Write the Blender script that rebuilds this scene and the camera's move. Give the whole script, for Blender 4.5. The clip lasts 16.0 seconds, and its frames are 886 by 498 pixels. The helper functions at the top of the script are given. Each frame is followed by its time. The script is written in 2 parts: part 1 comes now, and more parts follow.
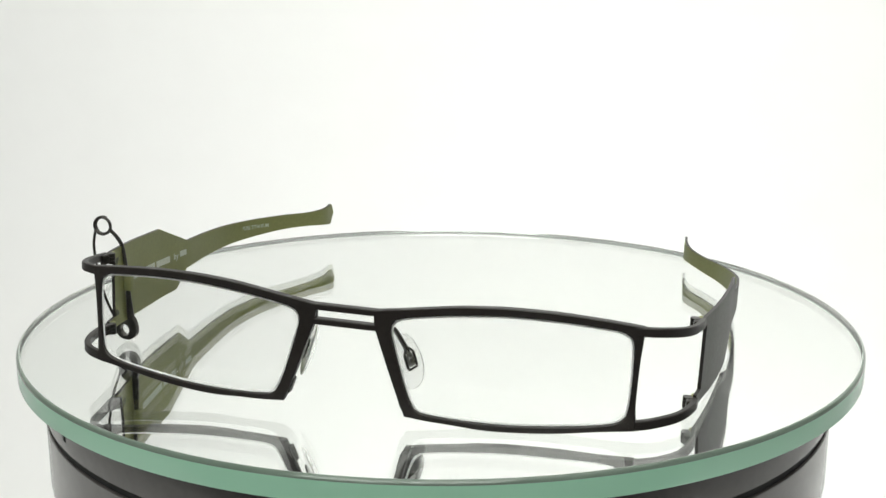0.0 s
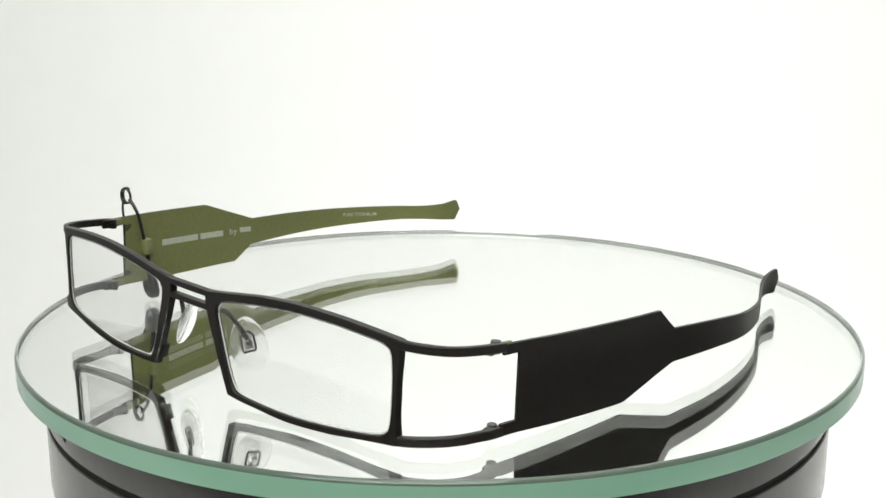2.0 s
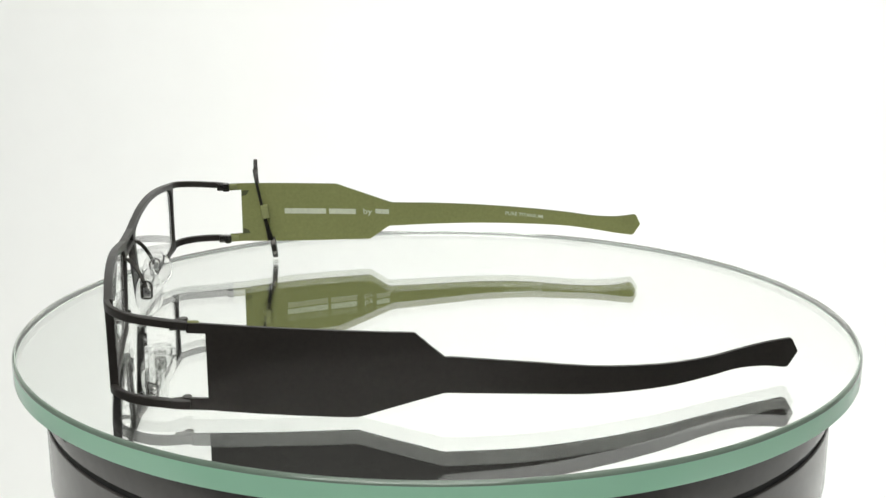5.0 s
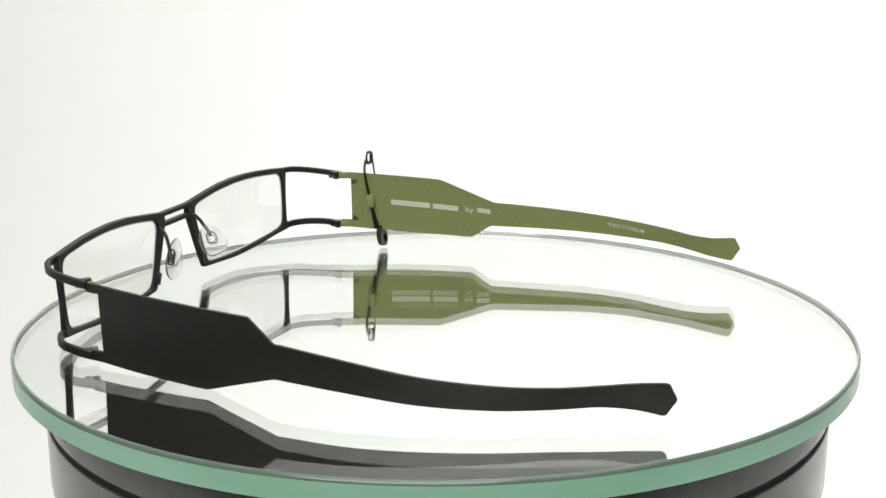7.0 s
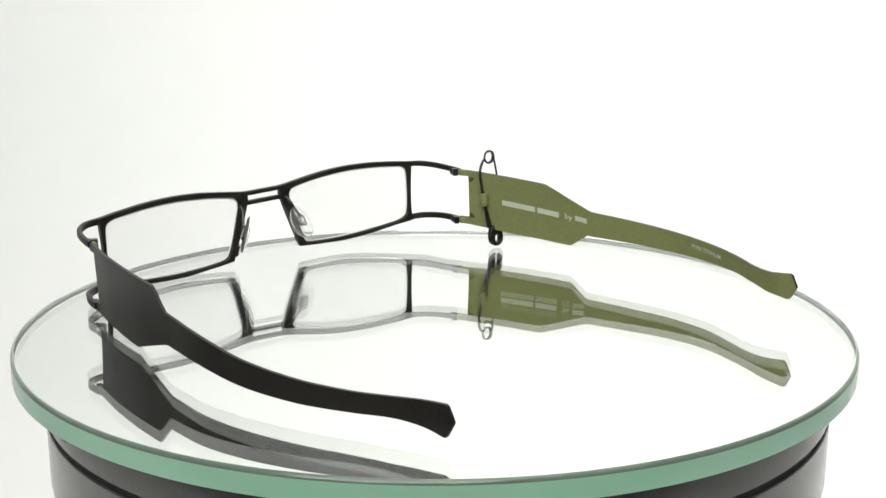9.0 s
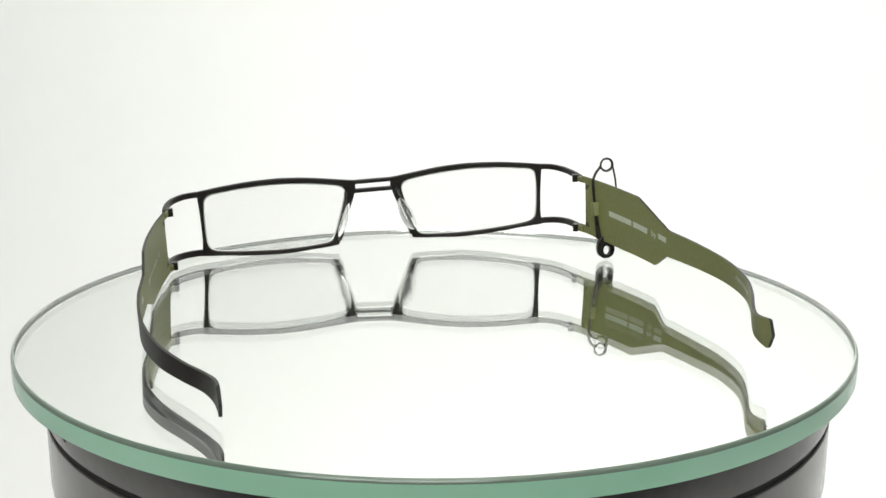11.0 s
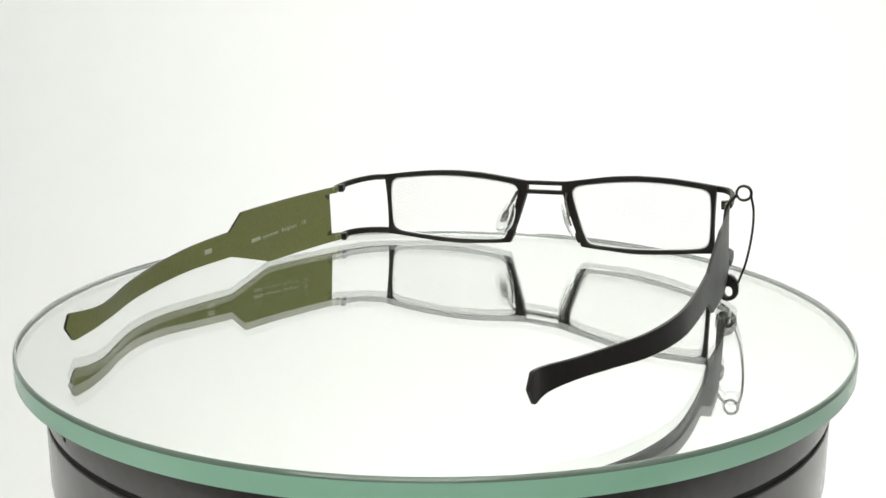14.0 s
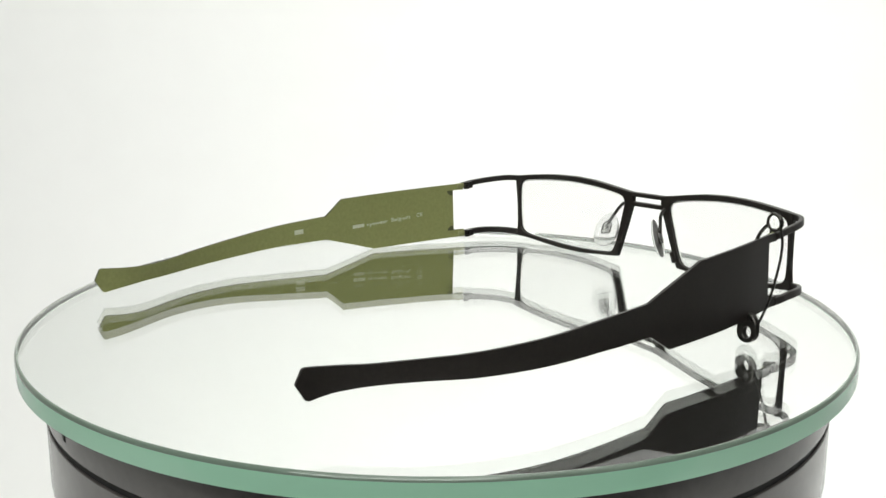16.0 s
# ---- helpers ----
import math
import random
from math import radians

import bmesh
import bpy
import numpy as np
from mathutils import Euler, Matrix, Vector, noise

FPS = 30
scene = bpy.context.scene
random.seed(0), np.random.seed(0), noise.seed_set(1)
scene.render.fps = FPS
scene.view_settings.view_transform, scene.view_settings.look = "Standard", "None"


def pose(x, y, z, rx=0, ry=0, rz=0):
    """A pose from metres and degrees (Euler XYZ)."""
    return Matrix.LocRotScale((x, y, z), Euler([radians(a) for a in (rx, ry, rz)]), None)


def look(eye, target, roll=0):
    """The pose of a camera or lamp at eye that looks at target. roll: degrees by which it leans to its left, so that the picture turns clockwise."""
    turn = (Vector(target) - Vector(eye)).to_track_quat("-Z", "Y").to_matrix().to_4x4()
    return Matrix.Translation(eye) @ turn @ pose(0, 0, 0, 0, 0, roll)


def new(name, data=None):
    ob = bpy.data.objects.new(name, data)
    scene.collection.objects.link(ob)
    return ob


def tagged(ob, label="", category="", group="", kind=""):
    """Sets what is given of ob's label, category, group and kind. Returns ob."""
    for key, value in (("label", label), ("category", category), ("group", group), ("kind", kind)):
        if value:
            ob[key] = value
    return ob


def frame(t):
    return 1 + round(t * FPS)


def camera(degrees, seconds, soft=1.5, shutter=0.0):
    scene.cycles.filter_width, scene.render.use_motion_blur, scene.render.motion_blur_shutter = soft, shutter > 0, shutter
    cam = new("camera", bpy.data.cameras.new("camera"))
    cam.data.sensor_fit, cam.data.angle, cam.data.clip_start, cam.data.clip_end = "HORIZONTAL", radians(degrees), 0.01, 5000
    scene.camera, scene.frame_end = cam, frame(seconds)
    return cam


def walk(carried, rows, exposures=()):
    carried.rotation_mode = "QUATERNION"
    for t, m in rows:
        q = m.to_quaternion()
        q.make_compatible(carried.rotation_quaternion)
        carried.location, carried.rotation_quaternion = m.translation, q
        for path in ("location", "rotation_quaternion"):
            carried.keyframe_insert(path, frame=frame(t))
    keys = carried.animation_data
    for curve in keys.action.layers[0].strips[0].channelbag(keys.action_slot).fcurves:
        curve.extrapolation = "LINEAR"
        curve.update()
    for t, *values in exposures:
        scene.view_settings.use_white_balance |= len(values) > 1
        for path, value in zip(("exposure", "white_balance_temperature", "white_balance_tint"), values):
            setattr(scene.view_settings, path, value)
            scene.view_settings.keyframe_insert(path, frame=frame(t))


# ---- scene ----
S = 0.0009            # one unit of the drawing, in metres
TURN = [(0, 167.05), (0.5, 160.06), (1, 153.11), (1.5, 146.27), (2, 139.48), (2.5, 132.78), (3, 126.03), (3.5, 118.3), (4, 112.38),
        (5, 98.72), (6, 85.03), (6.5, 78.17), (7, 71.4), (7.5, 64.63), (8, 57.81), (8.5, 50.94), (9, 43.96), (10, 30.01), (11, 16.03),
        (11.5, 9.03), (12, 1.94), (12.5, -5.03), (13, -11.94), (13.5, -18.81), (14, -25.76), (14.5, -32.66), (15, -39.52), (15.5, -46.4), (16, -53.3)]

# ---- camera: it stands still ----
cam = camera(43.76, 16.0)
EYE = Vector((0, -0.30137, 0.08709))
STAND = look(EYE, EYE + Vector((0.00399, 0.97493, -0.22254)), 0.06)
walk(cam, [(0, STAND), (16, STAND)], [(0, -0.1), (3.5, -0.05), (6.5, 0.0), (9, 0.0), (12.5, -0.06), (16, -0.06)])

# ---- world and lamps: a white studio sweep under soft boxes ----
world = bpy.data.worlds.new("studio_air")
scene.world = world
world.use_nodes = True
world.node_tree.nodes["Background"].inputs[0].default_value = (1, 1, 1, 1)
world.node_tree.nodes["Background"].inputs[1].default_value = 0.02


def soft_box(name, eye, target, w, h, watts):
    d = bpy.data.lights.new(name, "AREA")
    d.shape, d.size, d.size_y, d.energy = "RECTANGLE", w, h, watts
    d.color = (0.985, 1.0, 0.955)
    ob = new(name, d)
    ob.matrix_world = look(eye, target)
    return ob


soft_box("backdrop_light", (0.40, 0.33, 0.72), (0.34, 0.9, 0.38), 1.3, 0.3, 4.45)
# added fill, out of view behind the drum, that brightens the lower backdrop
soft_box("low_backdrop_fill", (0.14, 0.15, -0.23), (0.22, 0.8, -0.06), 0.5, 0.12, 1.45)
soft_box("top_light", (0.1, -0.05, 1.1), (0, 0.05, 0), 0.9, 0.9, 4.8)
soft_box("front_light", (-0.25, -1.2, 1.3), (0, 0, 0.02), 1.4, 1.1, 25)


# ---- materials ----
def mat(name, base=(0.8, 0.8, 0.8), rough=0.5, metal=0.0, transmission=0.0, ior=1.5, vary=0.0, scale=300, bump=0.0, bump_scale=900,
        spec=0.5, coat=0.0, patchy=0.15, coat_rough=0.03):
    m = bpy.data.materials.new(name)
    m.use_nodes = True
    nt = m.node_tree
    b = nt.nodes["Principled BSDF"]
    b.inputs["Base Color"].default_value = (*base, 1)
    b.inputs["Roughness"].default_value = rough
    b.inputs["Metallic"].default_value = metal
    b.inputs["Transmission Weight"].default_value = transmission
    b.inputs["IOR"].default_value = ior
    b.inputs["Specular IOR Level"].default_value = spec
    b.inputs["Coat Weight"].default_value = coat
    b.inputs["Coat Roughness"].default_value = coat_rough
    if vary or bump:
        co = nt.nodes.new("ShaderNodeTexCoord")
    if vary:
        n1, n2 = nt.nodes.new("ShaderNodeTexNoise"), nt.nodes.new("ShaderNodeTexNoise")
        n1.inputs["Scale"].default_value, n2.inputs["Scale"].default_value = scale, scale * 7
        n1.inputs["Detail"].default_value = n2.inputs["Detail"].default_value = 4
        add = nt.nodes.new("ShaderNodeMath")
        add.operation = "ADD"
        ramp = nt.nodes.new("ShaderNodeMapRange")
        ramp.inputs[1].default_value, ramp.inputs[2].default_value = 0.7, 1.3
        ramp.inputs[3].default_value, ramp.inputs[4].default_value = 1 - vary, 1 + vary
        mul = nt.nodes.new("ShaderNodeVectorMath")
        mul.operation = "SCALE"
        mul.inputs[0].default_value = base
        rr = nt.nodes.new("ShaderNodeMapRange")
        rr.inputs[1].default_value, rr.inputs[2].default_value = 0.35, 0.65
        rr.inputs[3].default_value, rr.inputs[4].default_value = rough * (1 - patchy), min(1, rough * (1 + patchy))
        for n in (n1, n2):
            nt.links.new(co.outputs["Object"], n.inputs["Vector"])
        nt.links.new(n1.outputs["Fac"], add.inputs[0])
        nt.links.new(n2.outputs["Fac"], add.inputs[1])
        nt.links.new(add.outputs[0], ramp.inputs[0])
        nt.links.new(ramp.outputs[0], mul.inputs["Scale"])
        nt.links.new(mul.outputs[0], b.inputs["Base Color"])
        nt.links.new(n1.outputs["Fac"], rr.inputs[0])
        nt.links.new(rr.outputs[0], b.inputs["Roughness"])
    if bump:
        nb, bp = nt.nodes.new("ShaderNodeTexNoise"), nt.nodes.new("ShaderNodeBump")
        nb.inputs["Scale"].default_value = bump_scale
        bp.inputs["Strength"].default_value, bp.inputs["Distance"].default_value = bump, 0.0002
        nt.links.new(co.outputs["Object"], nb.inputs["Vector"])
        nt.links.new(nb.outputs["Fac"], bp.inputs["Height"])
        nt.links.new(bp.outputs[0], b.inputs["Normal"])
    return m


def frosted(name, base, share, rough, ior, tint=(1, 1, 1), through_share=0.5, gloss=0.0, sheen_ior=1.5):
    """Clear stuff of which a share is cloudy: it scatters light on both sides."""
    m = mat(name, tint, rough, transmission=1, ior=ior)
    nt = m.node_tree
    out, b = nt.nodes["Material Output"], nt.nodes["Principled BSDF"]
    d, t = nt.nodes.new("ShaderNodeBsdfDiffuse"), nt.nodes.new("ShaderNodeBsdfTranslucent")
    d.inputs[0].default_value = t.inputs[0].default_value = (*base, 1)
    half, mix = nt.nodes.new("ShaderNodeMixShader"), nt.nodes.new("ShaderNodeMixShader")
    half.inputs[0].default_value, mix.inputs[0].default_value = through_share, share
    nt.links.new(d.outputs[0], half.inputs[1])
    nt.links.new(t.outputs[0], half.inputs[2])
    nt.links.new(b.outputs[0], mix.inputs[1])
    nt.links.new(half.outputs[0], mix.inputs[2])
    last = mix
    if gloss:
        fr, g, last = nt.nodes.new("ShaderNodeFresnel"), nt.nodes.new("ShaderNodeBsdfGlossy"), nt.nodes.new("ShaderNodeMixShader")
        fr.inputs[0].default_value, g.inputs["Roughness"].default_value = sheen_ior, gloss
        nt.links.new(fr.outputs[0], last.inputs[0])
        nt.links.new(mix.outputs[0], last.inputs[1])
        nt.links.new(g.outputs[0], last.inputs[2])
    nt.links.new(last.outputs[0], out.inputs[0])
    return m


PAPER = mat("white_paper", (0.86, 0.86, 0.85), 0.8, vary=0.01, scale=4, bump=0.05)
ROOM = mat("unseen_room_grey", (0.05, 0.05, 0.05), 0.8, vary=0.1, scale=3)
BLACK = mat("black_coating", (0.0225, 0.019, 0.0168), 0.42, vary=0.24, scale=900, patchy=0.05, spec=0.4, bump=0.015, bump_scale=5000)
OLIVE = mat("olive_coating", (0.262, 0.276, 0.109), 0.45, vary=0.1, scale=900, patchy=0.03, spec=0.22)
OLIVE_TAB = mat("worn_olive_coating", (0.27, 0.285, 0.12), 0.55, vary=0.12, scale=300)
DARK_OLIVE = mat("dark_olive", (0.075, 0.08, 0.035), 0.5, vary=0.2, scale=600)
STEEL = mat("dark_steel", (0.07, 0.066, 0.06), 0.32, metal=0.85, vary=0.2, scale=400)
INK = mat("pale_ink", (0.64, 0.67, 0.54), 0.6, vary=0.12, scale=900)
ENGRAVING = mat("faint_engraving", (0.57, 0.59, 0.45), 0.6, vary=0.12, scale=900)
LENS = mat("clear_lens", (1, 1, 1), 0.0, transmission=1, ior=1.5)
LENS_EDGE = frosted("frosted_lens_edge", (0.93, 0.94, 0.92), 0.9, 0.3, 1.3)
SILICONE = frosted("clear_silicone", (0.96, 0.97, 0.96), 0.13, 0.03, 1.15, through_share=0.6)
BRIGHT = mat("bright_steel", (0.55, 0.55, 0.54), 0.3, metal=0.9, vary=0.1, scale=500)
# a very small cloudy share lifts the darkest reflections in the plate
GLASS = frosted("hazy_plate_glass", (0.8, 0.81, 0.77), 0.006, 0.0, 1.52, (0.985, 0.997, 0.985), 0.0)
GLASS_EDGE = frosted("green_glass_edge", (0.56, 0.99, 0.73), 0.8, 0.15, 1.5, (0.86, 0.97, 0.90), 0.42, 0.12, 1.7)
GLASS_BEVEL = frosted("ground_glass_bevel", (0.62, 0.82, 0.66), 0.4, 0.1, 1.5, (0.95, 0.99, 0.96), 0.5, 0.08)
MIRROR = mat("silver_backing", (0.95, 0.96, 0.95), 0.0, metal=1)
LACQUER = mat("satin_black_lacquer", (0.078, 0.071, 0.067), 0.45, vary=0.12, scale=60, bump=0.04, bump_scale=2500, patchy=0.08, coat=1.0, coat_rough=0.22)
# near-black for the painted shade in the drum's gap, and for the index mark
SHADE_AND_MARK = mat("gap_shade_and_mark_black", (0.006, 0.006, 0.006), 0.7, vary=0.2, scale=60)


# ---- mesh helpers ----
def part(name, bm, material, parent=None, label=""):
    me = bpy.data.meshes.new(name)
    bmesh.ops.recalc_face_normals(bm, faces=bm.faces)
    bm.to_mesh(me)
    bm.free()
    for m in material if isinstance(material, (list, tuple)) else [material]:
        me.materials.append(m)
    ob = new(name, me)
    if parent:
        ob.parent = parent
    if label:
        ob["label"] = label
    return ob


def smooth(ob, angle=35):
    me = ob.data
    me.polygons.foreach_set("use_smooth", [True] * len(me.polygons))
    me.set_sharp_from_angle(angle=radians(angle))
    return ob


def resample(pts, n):
    """n points at even steps along a polyline."""
    p = np.array(pts, float)
    d = np.concatenate([[0], np.cumsum(np.linalg.norm(np.diff(p, axis=0), axis=1))])
    s = np.linspace(0, d[-1], n)
    return np.stack([np.interp(s, d, p[:, k]) for k in range(p.shape[1])], 1)


def curve(pts, n):
    """n points along a Catmull-Rom curve through pts."""
    p = [Vector(q) for q in pts]
    p = [2 * p[0] - p[1]] + p + [2 * p[-1] - p[-2]]
    out = []
    for i in range(1, len(p) - 2):
        for k in range(12):
            t = k / 12
            a, b, c, d = p[i - 1:i + 3]
            out.append(0.5 * (2 * b + (c - a) * t + (2 * a - 5 * b + 4 * c - d) * t * t + (3 * b - a - 3 * c + d) * t ** 3))
    out.append(p[-2])
    return resample([tuple(q) for q in out], n)


def lathe(profile, n=160, centre=(0, 0), mats=None):
    """A closed body turned from (radius, z) pairs; the profile runs from axis to axis. mats: a slot for each step of it."""
    bm = bmesh.new()
    rings = []
    for r, z in profile:
        if r < 1e-9:
            rings.append([bm.verts.new((centre[0], centre[1], z))])
        else:
            rings.append([bm.verts.new((centre[0] + r * math.cos(2 * math.pi * k / n), centre[1] + r * math.sin(2 * math.pi * k / n), z)) for k in range(n)])
    for j, (a, b) in enumerate(zip(rings, rings[1:])):
        for k in range(n):
            k2 = (k + 1) % n
            vs = [a[k % len(a)], a[k2 % len(a)], b[k2 % len(b)], b[k % len(b)]]
            vs = list(dict.fromkeys(vs))
            f = bm.faces.new(vs)
            if mats:
                f.material_index = mats[j]
    return bm


def sweep(bm, path, section, up=Vector((0, 0, 1)), closed=False, scales=None):
    """A bar along path (Vectors) with a section of (side, up) pairs."""
    rings = []
    n = len(path)
    for i, q in enumerate(path):
        a, b = path[(i - 1) % n if closed else max(i - 1, 0)], path[(i + 1) % n if closed else min(i + 1, n - 1)]
        t = (Vector(b) - Vector(a)).normalized()
        side = t.cross(up).normalized()
        u = side.cross(t)
        k = scales[i] if scales else 1
        rings.append([bm.verts.new(Vector(q) + (side * sx + u * sz) * k) for sx, sz in section])
    m = len(section)
    pairs = list(zip(rings, rings[1:])) + ([(rings[-1], rings[0])] if closed else [])
    for a, b in pairs:
        for k in range(m):
            bm.faces.new((a[k], a[(k + 1) % m], b[(k + 1) % m], b[k]))
    if not closed:
        bm.faces.new(rings[0][::-1])
        bm.faces.new(rings[-1])
    return bm


def round_section(r, n=10):
    return [(r * math.cos(2 * math.pi * k / n), r * math.sin(2 * math.pi * k / n)) for k in range(n)]


def box_section(w, h, b):
    w, h = w / 2, h / 2
    return [(-w + b, -h), (w - b, -h), (w, -h + b), (w, h - b), (w - b, h), (-w + b, h), (-w, h - b), (-w, -h + b)]


def block(bm, m, size, bevel):
    """A bevelled block at the pose m, added to bm."""
    r = bmesh.ops.create_cube(bm, size=1)
    for v in r["verts"]:
        v.co = Vector((v.co.x * size[0], v.co.y * size[1], v.co.z * size[2]))
    edges = list({e for v in r["verts"] for e in v.link_edges})
    res = bmesh.ops.bevel(bm, geom=edges, offset=bevel, segments=2, affect="EDGES", profile=0.5)
    vs = {v for f in res["faces"] for v in f.verts} | {v for v in r["verts"] if v.is_valid}
    for v in vs:
        v.co = m @ v.co
    return bm


def loft(bm, cols, closed=True):
    pairs = list(zip(cols, cols[1:])) + ([(cols[-1], cols[0])] if closed else [])
    for a, b in pairs:
        n = len(a)
        for k in range(n):
            bm.faces.new((a[k], a[(k + 1) % n], b[(k + 1) % n], b[k]))
    if not closed:
        bm.faces.new(cols[0][::-1])
        bm.faces.new(cols[-1])


# ---- the studio: white sweep, and an unseen grey room added round it ----
def studio():
    bm = bmesh.new()
    z0 = -0.30
    prof = [(y, z0) for y in np.linspace(-0.45, 0.30, 7)]
    prof += [(0.30 + 0.5 * math.sin(a), z0 + 0.5 - 0.5 * math.cos(a)) for a in np.linspace(0.06, math.pi / 2, 28)]
    prof += [(0.80, z) for z in np.linspace(0.5, 1.7, 8)]
    under = [(y + 0.004, z - 0.004) for y, z in prof[::-1]]
    loop = prof + under
    ends = []
    for x in np.linspace(-1.5, 1.5, 13):
        ends.append([bm.verts.new((x, y, z)) for y, z in loop])
    loft(bm, ends, False)
    ob = tagged(smooth(part("backdrop", bm, PAPER)), "seamless white paper backdrop sweep behind the turntable", "backdrop", kind="structure")
    # added shell out of view, dark so that black and glass reflect little
    for name, size, at in (("floor", (4, 4, 0.1), (0, 0, -0.355)), ("ceiling", (4, 4, 0.1), (0, 0, 2.0)),
                           ("wall_north", (4, 0.1, 2.3), (0, 2.05, 0.82)), ("wall_south", (4, 0.1, 2.3), (0, -2.05, 0.82)),
                           ("wall_east", (0.1, 4.2, 2.3), (2.05, 0, 0.82)), ("wall_west", (0.1, 4.2, 2.3), (-2.05, 0, 0.82))):
        b = block(bmesh.new(), pose(*at), size, 0.004)
        tagged(part(name, b, ROOM), "plain dark grey unseen studio " + name.split("_")[0], name.split("_")[0], kind="structure")


studio()


# ---- turntable: a fixed black drum, and a turning mirror plate ----
def turntable_base():
    root = tagged(new("turntable_base"), "black lacquered turntable drum under the glass plate", "turntable")
    root.location = (0, 0, -0.30)
    k = S
    z = 0.30
    upper = lathe([(0, -6.3 * k + z), (115.9 * k, -6.3 * k + z), (118.05 * k, -7.2 * k + z), (118.3 * k, -8.5 * k + z), (118.3 * k, -17.4 * k + z),
                   (118.05 * k, -17.7 * k + z), (0, -17.7 * k + z)])
    smooth(part("upper_drum", upper, LACQUER, root))
    # the gap's shadow, put in as a black ring just inside the drum wall
    gap = lathe([(0, -17.75 * k + z), (117.75 * k, -17.75 * k + z), (117.75 * k, -19.5 * k + z), (0, -19.5 * k + z)])
    smooth(part("groove_shade", gap, SHADE_AND_MARK, root, "black ring painted as the shade in the drum's narrow gap"))
    prof = [(0, -19.55 * k + z), (118.05 * k, -19.55 * k + z), (118.3 * k, -19.9 * k + z), (118.3 * k, -38 * k + z)]
    prof += [(118.3 * k - 14 * k * (1 - math.cos(a)), -38 * k + z - 12.5 * k * math.sin(a)) for a in np.linspace(0.2, math.pi / 2, 8)]
    prof += [(60 * k, -51 * k + z), (0, -51 * k + z)]
    foot = lathe([(0, -51.1 * k + z), (45 * k, -51.1 * k + z), (45 * k, 0.02), (80 * k, 0.014), (82 * k, 0.0), (0, 0.0)])
    mark = block(bmesh.new(), pose(0, 0, 0, 0, 0, 215.5) @ pose(118.1 * k, 0, -13.6 * k + z), (0.8 * k, 1.8 * k, 2.4 * k), 0.2 * k)
    part("index_mark", mark, SHADE_AND_MARK, root, "small black index mark")
    smooth(part("foot", foot, LACQUER, root, "black column foot"))
    smooth(part("lower_drum", lathe(prof), LACQUER, root))
    return root


def glass_plate():
    root = tagged(new("mirror_plate"), "round thick glass mirror plate with ground green edge", "turntable plate")
    k, c = S, (-0.91 * S, 0.33 * S)
    R, T = 125.4 * k, 6.15 * k
    b = 1.0 * k
    m = 5.5 * k           # how deep the silvering lies, in a shallow recess
    arc = [(R - b + b * math.sin(a), -b + b * math.cos(a)) for a in np.linspace(0, math.pi / 2, 7)]
    prof = [(0, 0), (R - b - 0.1 * k, 0)] + arc + [(R, -T + 0.2 * k), (R - 0.2 * k, -T), (R - 0.6 * k, -T), (R - 0.65 * k, -m), (0, -m)]
    bm = lathe(prof, 256, c, [0, 0] + [2] * 6 + [1, 1, 3, 3, 3])
    ob = part("plate", bm, [GLASS, GLASS_EDGE, GLASS_BEVEL, MIRROR], root)
    smooth(ob, 24)
    return root


base = turntable_base()
plate = glass_plate()


# ---- eyeglasses ----
def front_y(x):
    return 93.6 - 0.0012 * x * x


SIDES = {  # how far out each temple stands, the middle and half height of its arm, towards the tip
    1: ((70.3, 70.41, 70.75, 74.21, 79.5, 84.91, 88.06, 87.72, 85.9, 85.3, 84.2, 81.5, 78.5, 77.0),
        (12.35, 11.84, 11.15, 10.7, 10.63, 10.23, 9.98), (4.55, 4.04, 3.54, 3.07, 2.68, 2.63, 3.2)),
    -1: ((68.7, 68.72, 69.15, 71.44, 76.09, 81.71, 85.86, 86.74, 85.4, 84.9, 83.9, 81.3, 78.5, 77.0),
         (14.42, 13.4, 11.8, 10.62, 10.05, 10.15, 10.25), (4.5, 3.97, 3.45, 2.97, 2.6, 2.58, 3.2)),
}


def rim_y(sx, x):
    return front_y(x if sx < 0 else x - 2.9) + 0.011 * sx * x + 1.4 - (0.00018 * x * x if sx > 0 else 0)


def temple_x(y, sx):
    ys = (-90, -83, -76, -68, -58, -45, -28, -10, 9, 16, 30, 50, 64.5, 72)
    xs = SIDES[sx][0]
    i = max(1, min(len(ys) - 3, next((k for k in range(len(ys)) if ys[k] > y), len(ys)) - 1))
    p = [xs[i - 1], xs[i], xs[i + 1], xs[min(i + 2, len(xs) - 1)]]
    q = [ys[i - 1], ys[i], ys[i + 1], ys[min(i + 2, len(ys) - 1)]]
    h = q[2] - q[1]
    t = (y - q[1]) / h
    m1, m2 = (p[2] - p[0]) / (q[2] - q[0]) * h, (p[3] - p[1]) / max(q[3] - q[1], 1e-6) * h
    return (2 * t ** 3 - 3 * t * t + 1) * p[1] + (t ** 3 - 2 * t * t + t) * m1 + (3 * t * t - 2 * t ** 3) * p[2] + (t ** 3 - t * t) * m2


def shift(sx, x):
    """The front sits a little to the right of the temples' middle, and turned a touch."""
    return x if sx < 0 else x + 2.9


OPEN_TOP = [(9.7, 24.6), (10.4, 25.8), (12.8, 26.7), (18, 27.6), (25, 28.5), (36.5, 29.3), (48, 29.1), (58.5, 28.2), (61.6, 27.7), (63.3, 26.6)]
OPEN_OUT = [(63.3, 26.6), (63.9, 24.5), (64.1, 17.5), (63.8, 10.5), (63.2, 7.9)]
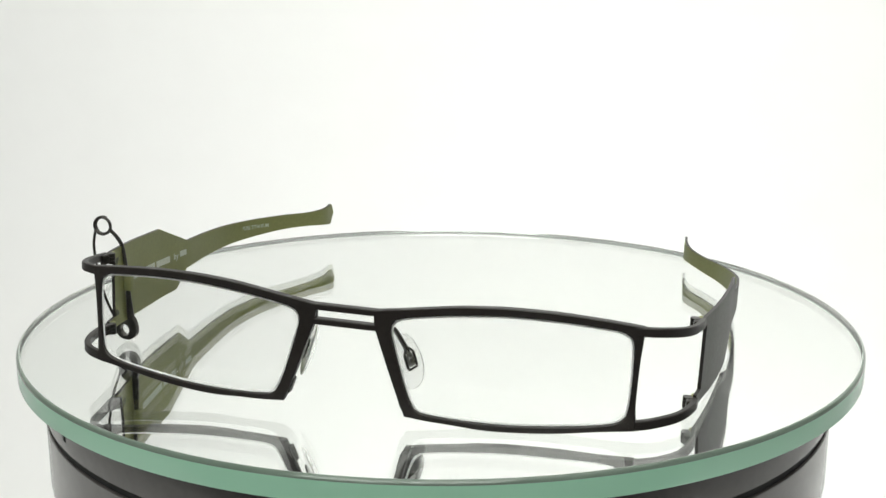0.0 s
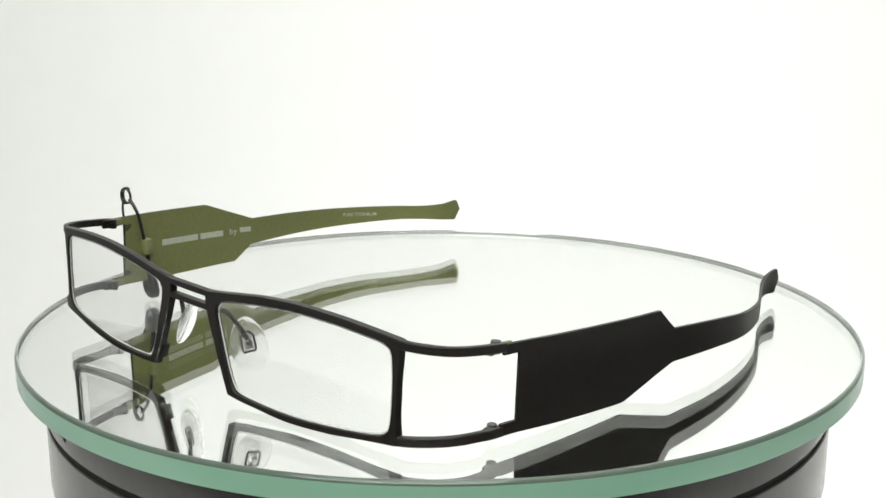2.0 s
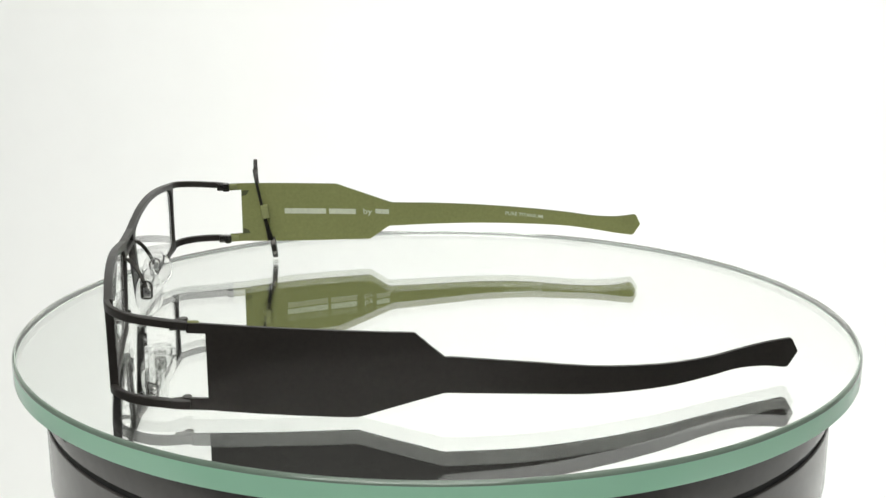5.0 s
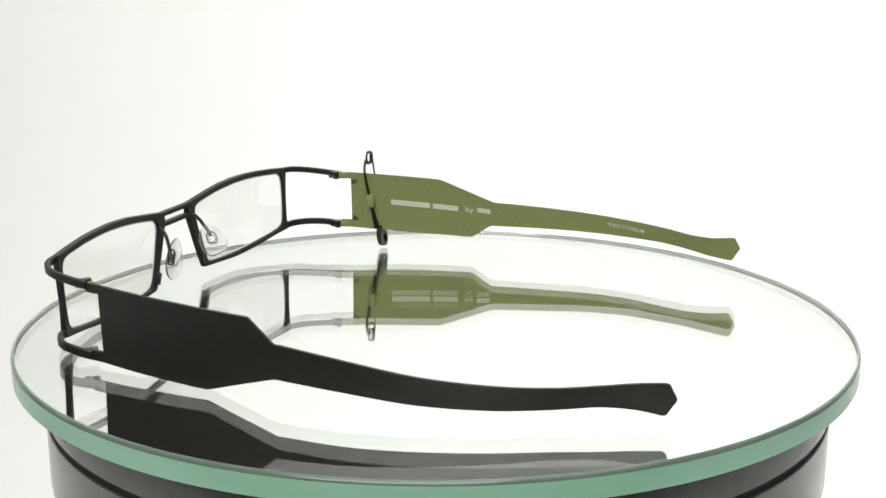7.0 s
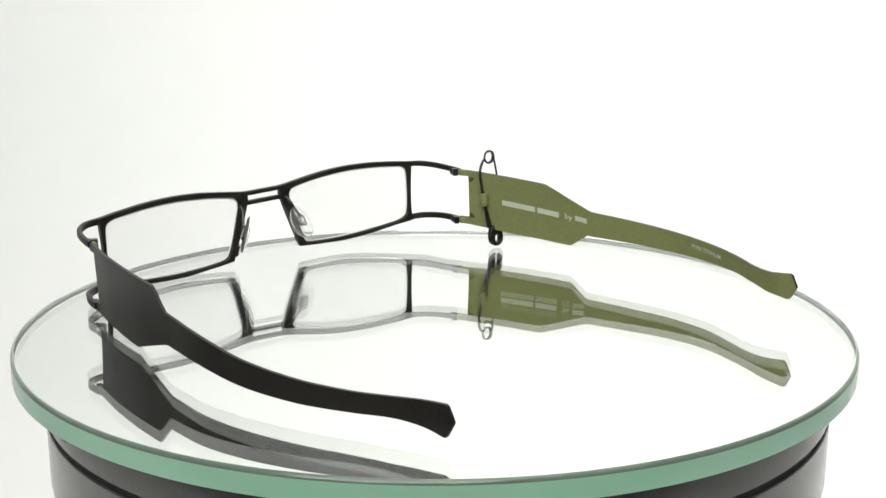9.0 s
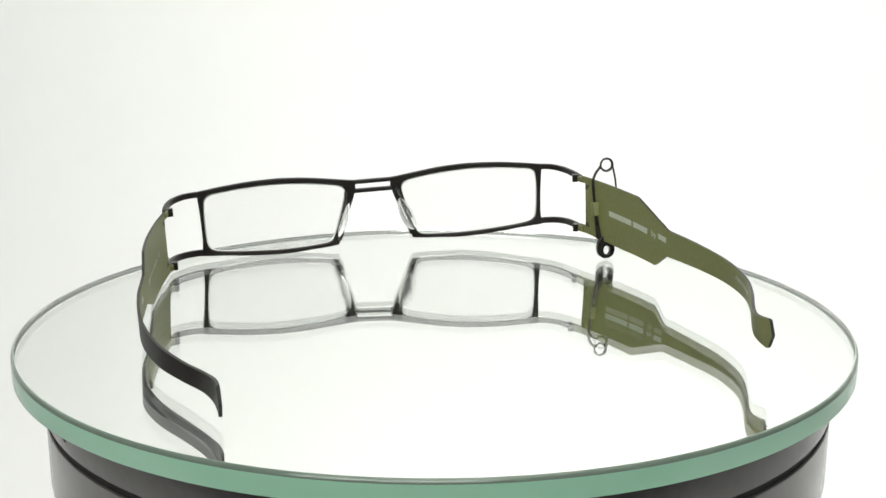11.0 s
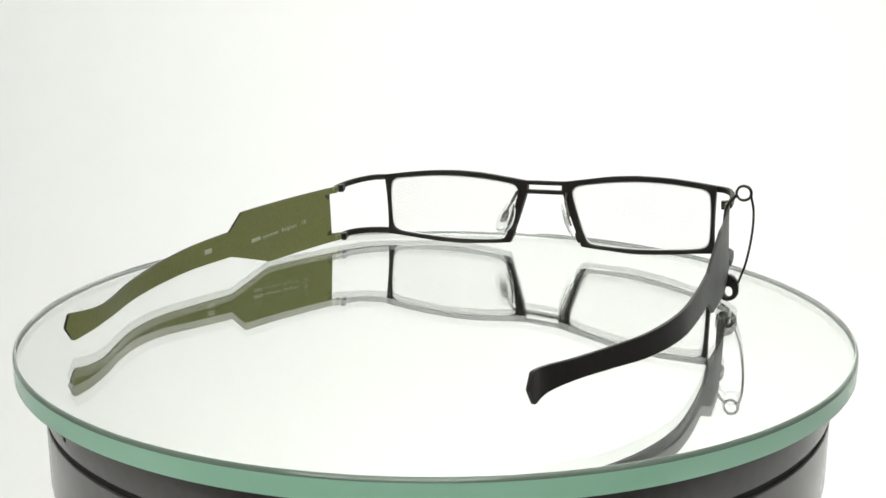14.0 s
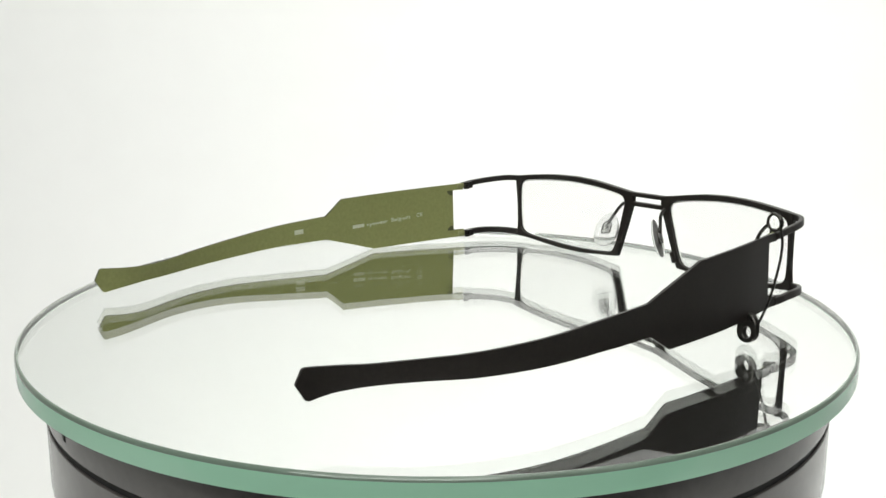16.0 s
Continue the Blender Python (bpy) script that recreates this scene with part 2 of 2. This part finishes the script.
OPEN_BOT = [(63.2, 7.9), (61.4, 6.4), (57, 5.4), (50, 4.6), (37, 3.6), (25, 3.6), (17.7, 4.1), (15.8, 4.9)]
OPEN_IN = [(15.8, 4.9), (14.8, 6.5), (13, 11), (10, 21.3), (9.6, 23.2), (9.7, 24.6)]
EDGE_TOP = [(5.6, 27.8), (10, 28.4), (17, 29.4), (25, 30.5), (31, 30.95), (36.5, 31.2), (47, 31.0), (57, 30.2), (65.9, 29.2)]
EDGE_OUT = [(65.9, 29.2), (65.9, 27), (65.4, 20), (65.2, 11), (65.5, 7), (65.6, 4.9)]
EDGE_BOT = [(65.6, 4.9), (57, 4.0), (48, 2.8), (37, 1.95), (30, 1.95), (25, 2.3), (19, 2.6), (13.4, 3.1)]
EDGE_IN = [(13.4, 3.1), (11.7, 7.3), (9, 14.5), (6, 23), (5.6, 24.4), (5.6, 27.8)]
DEPTH = 2.1


def band(bm, outer, inner, sx, y_at, depth):
    """A flat band between two open outlines in (x, z), bent to y_at and given depth."""
    cols = []
    for (xo, zo), (xi, zi) in zip(outer, inner):
        d = Vector((xi - xo, zi - zo))
        e = d.normalized() * min(0.22, d.length * 0.2)
        ring = []
        for x, z, y in ((xo, zo, 0.2), (xo + e.x, zo + e.y, 0), (xi - e.x, zi - e.y, 0), (xi, zi, 0.2), (xi, zi, depth - 0.2),
                        (xi - e.x, zi - e.y, depth), (xo + e.x, zo + e.y, depth), (xo, zo, depth - 0.2)):
            ring.append(bm.verts.new((sx * x * S, (y_at(x) - y) * S, z * S)))
        cols.append(ring)
    return cols


def rim_outlines():
    o, i = [], []
    for eo, op, n in ((EDGE_TOP, OPEN_TOP, 34), (EDGE_OUT, OPEN_OUT, 18), (EDGE_BOT, OPEN_BOT, 34), (EDGE_IN, OPEN_IN, 18)):
        a, b = curve([(x, z, 0) for x, z in eo], n), curve([(x, z, 0) for x, z in op], n)
        o += [(q[0], q[1]) for q in a[:-1]]
        i += [(q[0], q[1]) for q in b[:-1]]
    return o, i


def bar_path(sx, z_pts, pull=0.0):
    plan = [(63.8, 88.75), (67.6, 88.0), (71.0, 86.5), (74.0, 83.6), (76.0, 80.0), (77.1, 75.8), (77.7, 72.0), (77.9, 68.6)]
    plan = [(x + (0 if sx < 0 else 2.9) * max(0, 1 - k / 4.5), y + (0 if sx < 0 else 0.6) * max(0, 1 - k / 4)) for k, (x, y) in enumerate(plan)]
    plan = [(x - 0.4 * pull * w, y - pull * w) for (x, y), w in zip(plan, (0, 0.5, 1, 1, 0.7, 0.3, 0, 0))]
    zs = resample([(k, z) for k, z in enumerate(z_pts)], len(plan))[:, 1]
    q = curve([(x, y, z) for (x, y), z in zip(plan, zs)], 26)
    return [Vector((sx * a[0], a[1], a[2])) * S for a in q]


def front_frame(parent):
    bm = bmesh.new()
    outer, inner = rim_outlines()
    for sx in (1, -1):
        o2, i2 = [(shift(sx, x), z) for x, z in outer], [(shift(sx, x), z) for x, z in inner]
        loft(bm, band(bm, o2, i2, sx, lambda x: rim_y(sx, x), DEPTH))
        sweep(bm, bar_path(sx, (28.15, 28.1, 27.2, 26.0)), [(a * S, b * S) for a, b in box_section(1.5, 2.1, 0.25)])
        sweep(bm, bar_path(sx, (5.95, 6.6, 6.9, 6.3), 0 if sx > 0 else 1.2), [(a * S, b * S) for a, b in box_section(1.5, 2.3, 0.25)])
        # the closing block of the rim, low on its nose side
        block(bm, pose(sx * shift(sx, 12.5) * S, (94.7 - 1.7) * S, 6.9 * S, 0, sx * -19, 0), (1.9 * S, 2.2 * S, 4.0 * S), 0.25 * S)
    for z0, z1 in ((26.4, 27.9), (22.9, 24.4)):
        xs = np.linspace(-6.4, 9.3, 9)
        cols = band(bm, [(x, z1) for x in xs], [(x, z0) for x in xs], 1, lambda x: 94.96 + 0.011 * x, DEPTH)
        loft(bm, cols, False)
    return smooth(part("front_frame", bm, BLACK, parent, "thin black coated metal double rim with slotted bridge"))


def lens(parent, sx):
    """A bent sheet that fills the opening of a rim, with a frosted bevel round it."""
    nu, nv = 34, 18
    top, out = curve([(x, z, 0) for x, z in OPEN_TOP], nu), curve([(x, z, 0) for x, z in OPEN_OUT], nv)
    bot, inn = curve([(x, z, 0) for x, z in OPEN_BOT], nu)[::-1], curve([(x, z, 0) for x, z in OPEN_IN], nv)[::-1]
    bm = bmesh.new()
    ctr = np.array((37, 16.5))

    def at(i, j):
        u, v = i / (nu - 1), j / (nv - 1)
        p = (1 - v) * top[i] + v * bot[i] + (1 - u) * inn[j] + u * out[j]
        p = p - ((1 - u) * (1 - v) * top[0] + u * (1 - v) * top[-1] + (1 - u) * v * bot[0] + u * v * bot[-1])
        return p[:2]

    def sheet(y, k):
        g = []
        for i in range(nu):
            col = []
            for j in range(nv):
                q = at(i, j)
                q = ctr + (q - ctr) * np.array((1 - k / 27.0, 1 - k / 12.5))
                x = shift(sx, q[0])
                col.append(bm.verts.new((sx * x * S, (rim_y(sx, x) - y) * S, q[1] * S)))
            g.append(col)
        return g

    def edge(g):
        return [g[i][0] for i in range(nu)] + [g[-1][j] for j in range(1, nv)] + [g[i][-1] for i in range(nu - 2, -1, -1)] + [g[0][j] for j in range(nv - 2, 0, -1)]

    fa, fb = sheet(0.45, 0.45), sheet(1.35, 0.45)
    for g in (fa, fb):
        for i in range(nu - 1):
            for j in range(nv - 1):
                f = bm.faces.new((g[i][j], g[i + 1][j], g[i + 1][j + 1], g[i][j + 1]))
                f.smooth = True
    ea, eb = edge(fa), edge(fb)
    rim = []
    for a, b in zip(ea, eb):
        d = (a.co + b.co) / 2 - Vector((sx * shift(sx, 37) * S, (a.co.y + b.co.y) / 2, 16.5 * S))
        rim.append(bm.verts.new((a.co + b.co) / 2 + d.normalized() * 0.55 * S))
    n = len(ea)
    for k in range(n):
        for lo, hi in ((ea, rim), (rim, eb)):
            f = bm.faces.new((lo[k], lo[(k + 1) % n], hi[(k + 1) % n], hi[k]))
            f.material_index = 1
            f.smooth = True
    ob = smooth(part("lens", bm, [LENS, LENS_EDGE], parent, "clear demo lens with frosted edge"), 25)
    ob.visible_shadow = False
    return ob


def temple_outline(sx):
    """A temple's upper and lower edge, as (y, z) from the hinge to the tip; the left one is the same plate turned over."""
    if sx > 0:
        up = [(64.3, 26.9), (52, 26.2), (40, 25.5), (29.3, 24.9), (22, 22.1), (15, 19.45), (8.6, 17.0)]
        lo = [(64.3, 5.1), (53, 4.2), (38, 3.5), (26, 3.2), (16.8, 2.95), (13, 5.4), (9.2, 7.85)]
    else:
        up = [(64.3, 26.6), (52, 26.2), (40, 25.8), (28, 25.35), (16.3, 24.9), (12.8, 21.8), (9.2, 18.8)]
        lo = [(64.3, 5.1), (53, 4.7), (42, 4.35), (29.6, 4.0), (23.3, 5.9), (16.2, 7.95), (9.2, 9.95)]
    up = [(a[0] + (b[0] - a[0]) * k / 4, a[1] + (b[1] - a[1]) * k / 4) for a, b in zip(up, up[1:]) for k in range(4)] + up[-1:]
    lo = [(a[0] + (b[0] - a[0]) * k / 4, a[1] + (b[1] - a[1]) * k / 4) for a, b in zip(lo, lo[1:]) for k in range(4)] + lo[-1:]
    _, mids, halves = SIDES[sx]
    arm = curve([(y, m, h) for y, m, h in zip((9, -10, -28, -45, -58, -68, -76), mids, halves)], 60)
    for y, m, h in arm[1:]:
        up.append((y, m + h))
        lo.append((y, m - h))
    m = mids[-1]
    up += [(-79.5, m + 3.6), (-82.6, m + 3.95), (-83.4, m + 3.65), (-85.1, m + 0.35)]
    lo += [(-79.3, m - 3.6), (-81.9, m - 4.0), (-82.8, m - 3.7), (-85.1, m + 0.15)]
    ys = sorted({round(y, 2) for y, _ in up + lo} | {round(float(y), 2) for y in np.linspace(-60, 60, 31)}, reverse=True)
    ys = [y for i, y in enumerate(ys) if i == 0 or ys[i - 1] - y > 0.12]
    up, lo = np.array(up)[::-1], np.array(lo)[::-1]
    return [(y, float(np.interp(y, up[:, 0], up[:, 1]))) for y in ys], [(y, float(np.interp(y, lo[:, 0], lo[:, 1]))) for y in ys]


def temple(parent, sx):
    up, lo = temple_outline(sx)
    half = 0.42

    def ring(y0, z0, y1, z1):
        out = []
        for y, z, s in ((y0, z0, half), (y1, z1, half), (y1, z1, -half), (y0, z0, -half)):
            e = 0.5
            t = (temple_x(y + e, sx) - temple_x(y - e, sx)) / (2 * e)
            nrm = Vector((1, -t)).normalized()
            out.append(bm.verts.new((sx * (temple_x(y, sx) + nrm.x * s) * S, (y + nrm.y * s) * S, z * S)))
        return out

    bm = bmesh.new()
    cols = [ring(a[0], a[1], b[0], b[1]) for a, b in zip(up, lo)]
    for a, b in zip(cols, cols[1:]):
        for k in range(4):
            bm.faces.new((a[k], a[(k + 1) % 4], b[(k + 1) % 4], b[k]))
    bm.faces.new(cols[0][::-1])
    bm.faces.new(cols[-1])
    # two tabs that reach to the hinges
    for za, zb in ((up[0][1] - 2.4, up[0][1]), (lo[0][1], lo[0][1] + 2.9)):
        c2 = [ring(y, zb, y, za) for y in (64.3, 66.5, 68.8)]
        for a, b in zip(c2, c2[1:]):
            for k in range(4):
                bm.faces.new((a[k], a[(k + 1) % 4], b[(k + 1) % 4], b[k]))
        bm.faces.new(c2[0][::-1])
        bm.faces.new(c2[-1])
    bmesh.ops.recalc_face_normals(bm, faces=bm.faces)
    for f in bm.faces:
        f.material_index = 1 if f.normal.x * sx < -0.5 else 0
    return smooth(part("temple", bm, [BLACK, OLIVE], parent, "flat metal temple, matt black outside and olive green inside"), 25)


def on_temple(sx, y, z, off):
    t = temple_x(y + 0.5, sx) - temple_x(y - 0.5, sx)
    nrm = Vector((1, -t)).normalized()
    return Vector((sx * (temple_x(y, sx) + nrm.x * off) * S, (y + nrm.y * off) * S, z * S))


def bars(parent, sx, y0, z0, y1, z1, height, words, gap=0.9, ink=INK):
    """Plain printed bars, one for each word, along the inside of a temple."""
    total = sum(words) + gap * (len(words) - 1)
    k = 0.0
    for wlen in words:
        bm = bmesh.new()
        rows = []
        for j in range(6):
            f = (k + wlen * j / 5) / total
            y, z = y0 + (y1 - y0) * f, z0 + (z1 - z0) * f
            rows.append([bm.verts.new(on_temple(sx, y, z + height / 2, -0.46)), bm.verts.new(on_temple(sx, y, z - height / 2, -0.46)),
                         bm.verts.new(on_temple(sx, y, z - height / 2, -0.40)), bm.verts.new(on_temple(sx, y, z + height / 2, -0.40))])
        loft(bm, rows, False)
        part("printed_bar", bm, ink, parent, "pale printed bar")
        k += wlen + gap


def lettering(parent, sx, text, y0, z0, y1, z1, height, ink=INK):
    """Printed words along the inside of a temple, from (y0, z0) to (y1, z1)."""
    cu = bpy.data.curves.new("lettering", "FONT")
    cu.body, cu.resolution_u, cu.offset = text, 3, 0.01
    tmp = bpy.data.objects.new("lettering", cu)
    scene.collection.objects.link(tmp)
    me = bpy.data.meshes.new_from_object(tmp.evaluated_get(bpy.context.evaluated_depsgraph_get()))
    bpy.data.objects.remove(tmp)
    xs = [v.co.x for v in me.vertices]
    ys = [v.co.y for v in me.vertices]
    a, w, h = min(xs), max(xs) - min(xs), max(ys)
    for v in me.vertices:
        f = (v.co.x - a) / w
        v.co = on_temple(sx, y0 + (y1 - y0) * f, z0 + (z1 - z0) * f + (v.co.y / h - 0.5) * height, -0.46)
    me.materials.clear()
    me.materials.append(ink)
    ob = new("lettering", me)
    ob.parent = parent
    ob["label"] = "pale printed words"
    return ob


def hinge(parent, sx, z):
    bm = bmesh.new()
    for dz in (-0.95, 0.0, 0.95):
        r = bmesh.ops.create_cone(bm, cap_ends=True, segments=14, radius1=1.15 * S, radius2=1.15 * S, depth=0.85 * S)
        for v in r["verts"]:
            v.co += Vector((sx * 76.1 * S, 69.6 * S, (z + dz) * S))
    block(bm, pose(sx * 76.6 * S, 71.2 * S, z * S, 0, 0, sx * -6), (1.5 * S, 3.2 * S, 2.5 * S), 0.25 * S)
    ob = smooth(part("hinge", bm, STEEL, parent, "small dark steel hinge"))
    bm = bmesh.new()
    block(bm, pose(sx * 77.2 * S, 67.3 * S, z * S, 0, 0, sx * 8), (0.9 * S, 3.0 * S, 2.0 * S), 0.2 * S)
    smooth(part("hinge_leaf", bm, OLIVE_TAB, ob, "olive hinge leaf"))
    return ob


def corner_spot(parent, sx, z, up):
    """A small dark spot, a quarter of a disc, at the panel's corner."""
    bm = bmesh.new()
    flat = [(64.2, z)] + [(64.2 - 2.5 * math.cos(a), z + up * 2.0 * math.sin(a)) for a in np.linspace(0, math.pi / 2, 7)]
    top, low = [[bm.verts.new(on_temple(sx, y, q, off)) for y, q in flat] for off in (-0.5, -0.4)]
    bm.faces.new(top)
    bm.faces.new(low[::-1])
    for i in range(len(flat)):
        j = (i + 1) % len(flat)
        bm.faces.new((top[i], low[i], low[j], top[j]))
    part("dark_spot", bm, DARK_OLIVE, parent, "dark spot at the corner")


def nose_pad(parent, sx):
    """An oval cushion that leans with the nose, on a thin bent arm from the rim."""
    k = 0.2 if sx > 0 else -0.8          # neither pad sits quite as the other
    back = 0.3 if sx > 0 else 1.2
    turn = Matrix.Rotation(radians(-66), 4, "Z")
    m = Matrix.Translation(Vector((12.5 + k, 87.4 - back, 14.0))) @ Matrix.Rotation(radians(-19), 4, "Y") @ turn
    bm = bmesh.new()
    r = bmesh.ops.create_uvsphere(bm, u_segments=28, v_segments=18, radius=1)
    for v in r["verts"]:
        x, y, z = v.co
        w = 4.6 * (1 - 0.16 * z)
        v.co = m @ Vector((x * w, y * 0.75 + 0.5 * (z * z + x * x) - 0.3, z * 6.8))
        v.co = Vector((sx * v.co.x, v.co.y, v.co.z)) * S
    pad = smooth(part("nose_pad", bm, SILICONE, parent, "clear silicone nose pad"), 60)
    pad.visible_shadow = False
    bm = bmesh.new()
    path = curve([(10.2, 93.6, 23.4), (10.5, 92.2, 23.2), (11.0, 90.4, 21.2), (12.3, 89.0, 17.8), (13.1, 88.3, 15.6)], 22)
    sweep(bm, [Vector((sx * (a[0] + k), a[1] - back * n / 21, a[2])) * S for n, a in enumerate(path)], round_section(0.6 * S, 8), up=Vector((1, 0, 0.1)))
    smooth(part("pad_arm", bm, STEEL, pad, "thin dark metal pad arm"))
    bm = bmesh.new()
    box = pose(sx * (13.2 + k) * S, (88.0 - back) * S, 14.4 * S) @ pose(0, 0, 0, 0, sx * -19, 0) @ pose(0, 0, 0, 0, 0, sx * -66)
    block(bm, box, (2.1 * S, 0.8 * S, 3.1 * S), 0.25 * S)
    smooth(part("pad_mount", bm, BRIGHT, pad, "bright metal box inside the pad"))
    bm = bmesh.new()
    loop = [box @ Vector((x * 1.3 * S, 0.1 * S, z * 1.3 * S)) for x, z in ((-1.0, -1.6), (1.0, -1.6), (1.25, -1.2), (1.25, 1.3), (0.5, 2.1), (-0.5, 2.1), (-1.25, 1.3), (-1.25, -1.2))]
    sweep(bm, loop, round_section(0.32 * S, 6), up=box.to_3x3() @ Vector((0, 1, 0)), closed=True)
    smooth(part("pad_clip", bm, STEEL, pad, "dark metal clip round the box"), 60)
    return pad


def safety_pin(parent):
    """The pin stands across the plate of the right temple: one leg inside it, one outside."""
    bm = bmesh.new()
    coil = []
    top = Vector((PIN_TOP[0], PIN_TOP[1], PIN_TOP[2]))
    for k in range(53):
        a = radians(-200 + 580 * k / 52)
        coil.append(top + Vector((-PIN_R * math.sin(a), 0.5 - 1.0 * k / 52, PIN_R * math.cos(a))))
    inner = [top + Vector((-PIN_R, 0.4, -0.8))] + [Vector(q) for q in PIN_IN]
    outer = [top + Vector((PIN_R, -0.4, -0.8))] + [Vector(q) for q in PIN_OUT]
    sweep(bm, [q * S for q in coil], round_section(0.42 * S, 8), up=Vector((0, 1, 0)))
    for leg, w in ((inner, 0.54), (outer, 0.38)):
        wire = curve(leg, 30)
        sweep(bm, [Vector(q) * S for q in wire], round_section(w * S, 8), up=Vector((0, 1, 0)),
              scales=[1 + (max(0.0, 15 - q[2]) * 0.1 if leg is inner else 0) for q in wire])
    body = smooth(part("safety_pin", bm, STEEL, parent, "dark steel safety pin through the temple"), 60)
    bm = bmesh.new()
    # the clasp: a folded sheet cap with an eye in it
    n = 28
    outer_l, inner_l = [], []
    cx, cy, cz = CLASP
    for k in range(n):
        a = 2 * math.pi * k / n
        zz = math.sin(a)
        outer_l.append((cx + CLASP_W * math.cos(a) * (1.0 if zz < 0 else 1.0 + 0.12 * zz), cz + (3.1 if zz < 0 else 5.4) * zz))
        inner_l.append((cx + 0.3 + 1.35 * math.cos(a), cz - 0.1 + 1.7 * zz))
    cols = band(bm, outer_l, inner_l, 1, lambda x: cy + 0.95, 1.9)
    for ring in cols:
        for v in ring:
            v.co.y += (v.co.z - cz * S) * 0.12
    loft(bm, cols)
    smooth(part("clasp", bm, STEEL, body, "folded dark steel clasp"))
    # the small olive keeper that holds the inner leg
    bm = bmesh.new()
    a = on_temple(1, 56.4, 16.0, -1.55)
    block(bm, Matrix.Translation(a) @ pose(0, 0, 0, -6, 0, 6), (2.5 * S, 2.7 * S, 5.0 * S), 0.4 * S)
    smooth(part("keeper", bm, OLIVE_TAB, body, "olive keeper over the pin"))
    return body


PIN_TOP, PIN_R = (84.7, 59.2, 31.9), 2.35
PIN_IN = [(80.4, 59.2, 29.0), (79.1, 58.6, 26.0), (78.9, 57.3, 19.5), (79.1, 55.7, 12), (79.5, 54.2, 5)]
PIN_OUT = [(88.0, 58.6, 26.0), (87.9, 57.2, 19), (86.6, 55.2, 10), (84.6, 53.6, 3.5)]
CLASP, CLASP_W = (81.5, 52.9, 0.7), 3.4


def eyeglasses():
    root = tagged(new("eyeglasses"), "black and olive metal eyeglasses standing on the mirror plate", "eyeglasses")
    front_frame(root)
    for sx in (1, -1):
        lens(root, sx)
        nose_pad(root, sx)
        side = temple(root, sx)
        hinge(root, sx, 25.9)
        hinge(root, sx, 6.4)
        corner_spot(side, sx, 24.2, -1)
        corner_spot(side, sx, 7.9, 1)
        if sx > 0:
            bars(side, sx, 48.8, 15.5, 22.1, 13.9, 2.0, (15.5, 10.2), 1.2)
            lettering(side, sx, "by", 19.2, 14.0, 15.8, 13.7, 2.0)
            bars(side, sx, 14.6, 13.8, 9.4, 13.3, 1.8, (5.4,), 1.2)
            lettering(side, sx, "PURE TITANIUM", -36.2, 11.6, -50.3, 10.7, 1.35)
        else:
            bars(side, sx, 20.6, 13.5, 25.6, 13.8, 1.3, (4.0,), 0.8, ENGRAVING)
            lettering(side, sx, "eyewear  Belgium", 26.8, 13.9, 45.5, 15.2, 1.4, ENGRAVING)
            lettering(side, sx, "CE", 48.4, 15.5, 50.9, 15.7, 1.4, ENGRAVING)
            bars(side, sx, -3.6, 14.0, 0.0, 14.2, 1.7, (3.4,), 0.3, ENGRAVING)
    safety_pin(root)
    return root


glasses = eyeglasses()


def motions():
    lean = pose(0, 0, -0.05 * S, 0, -2.405, 0) @ pose(0, 0, 0, 0, 0, -1.88) @ pose(-3.2 * S, 0, 0)
    walk(plate, [(t, pose(0, 0, 0.4 * S, 0, 0, a)) for t, a in TURN])
    walk(glasses, [(t, pose(0, 0, 0, 0, 0, a) @ lean) for t, a in TURN])


motions()
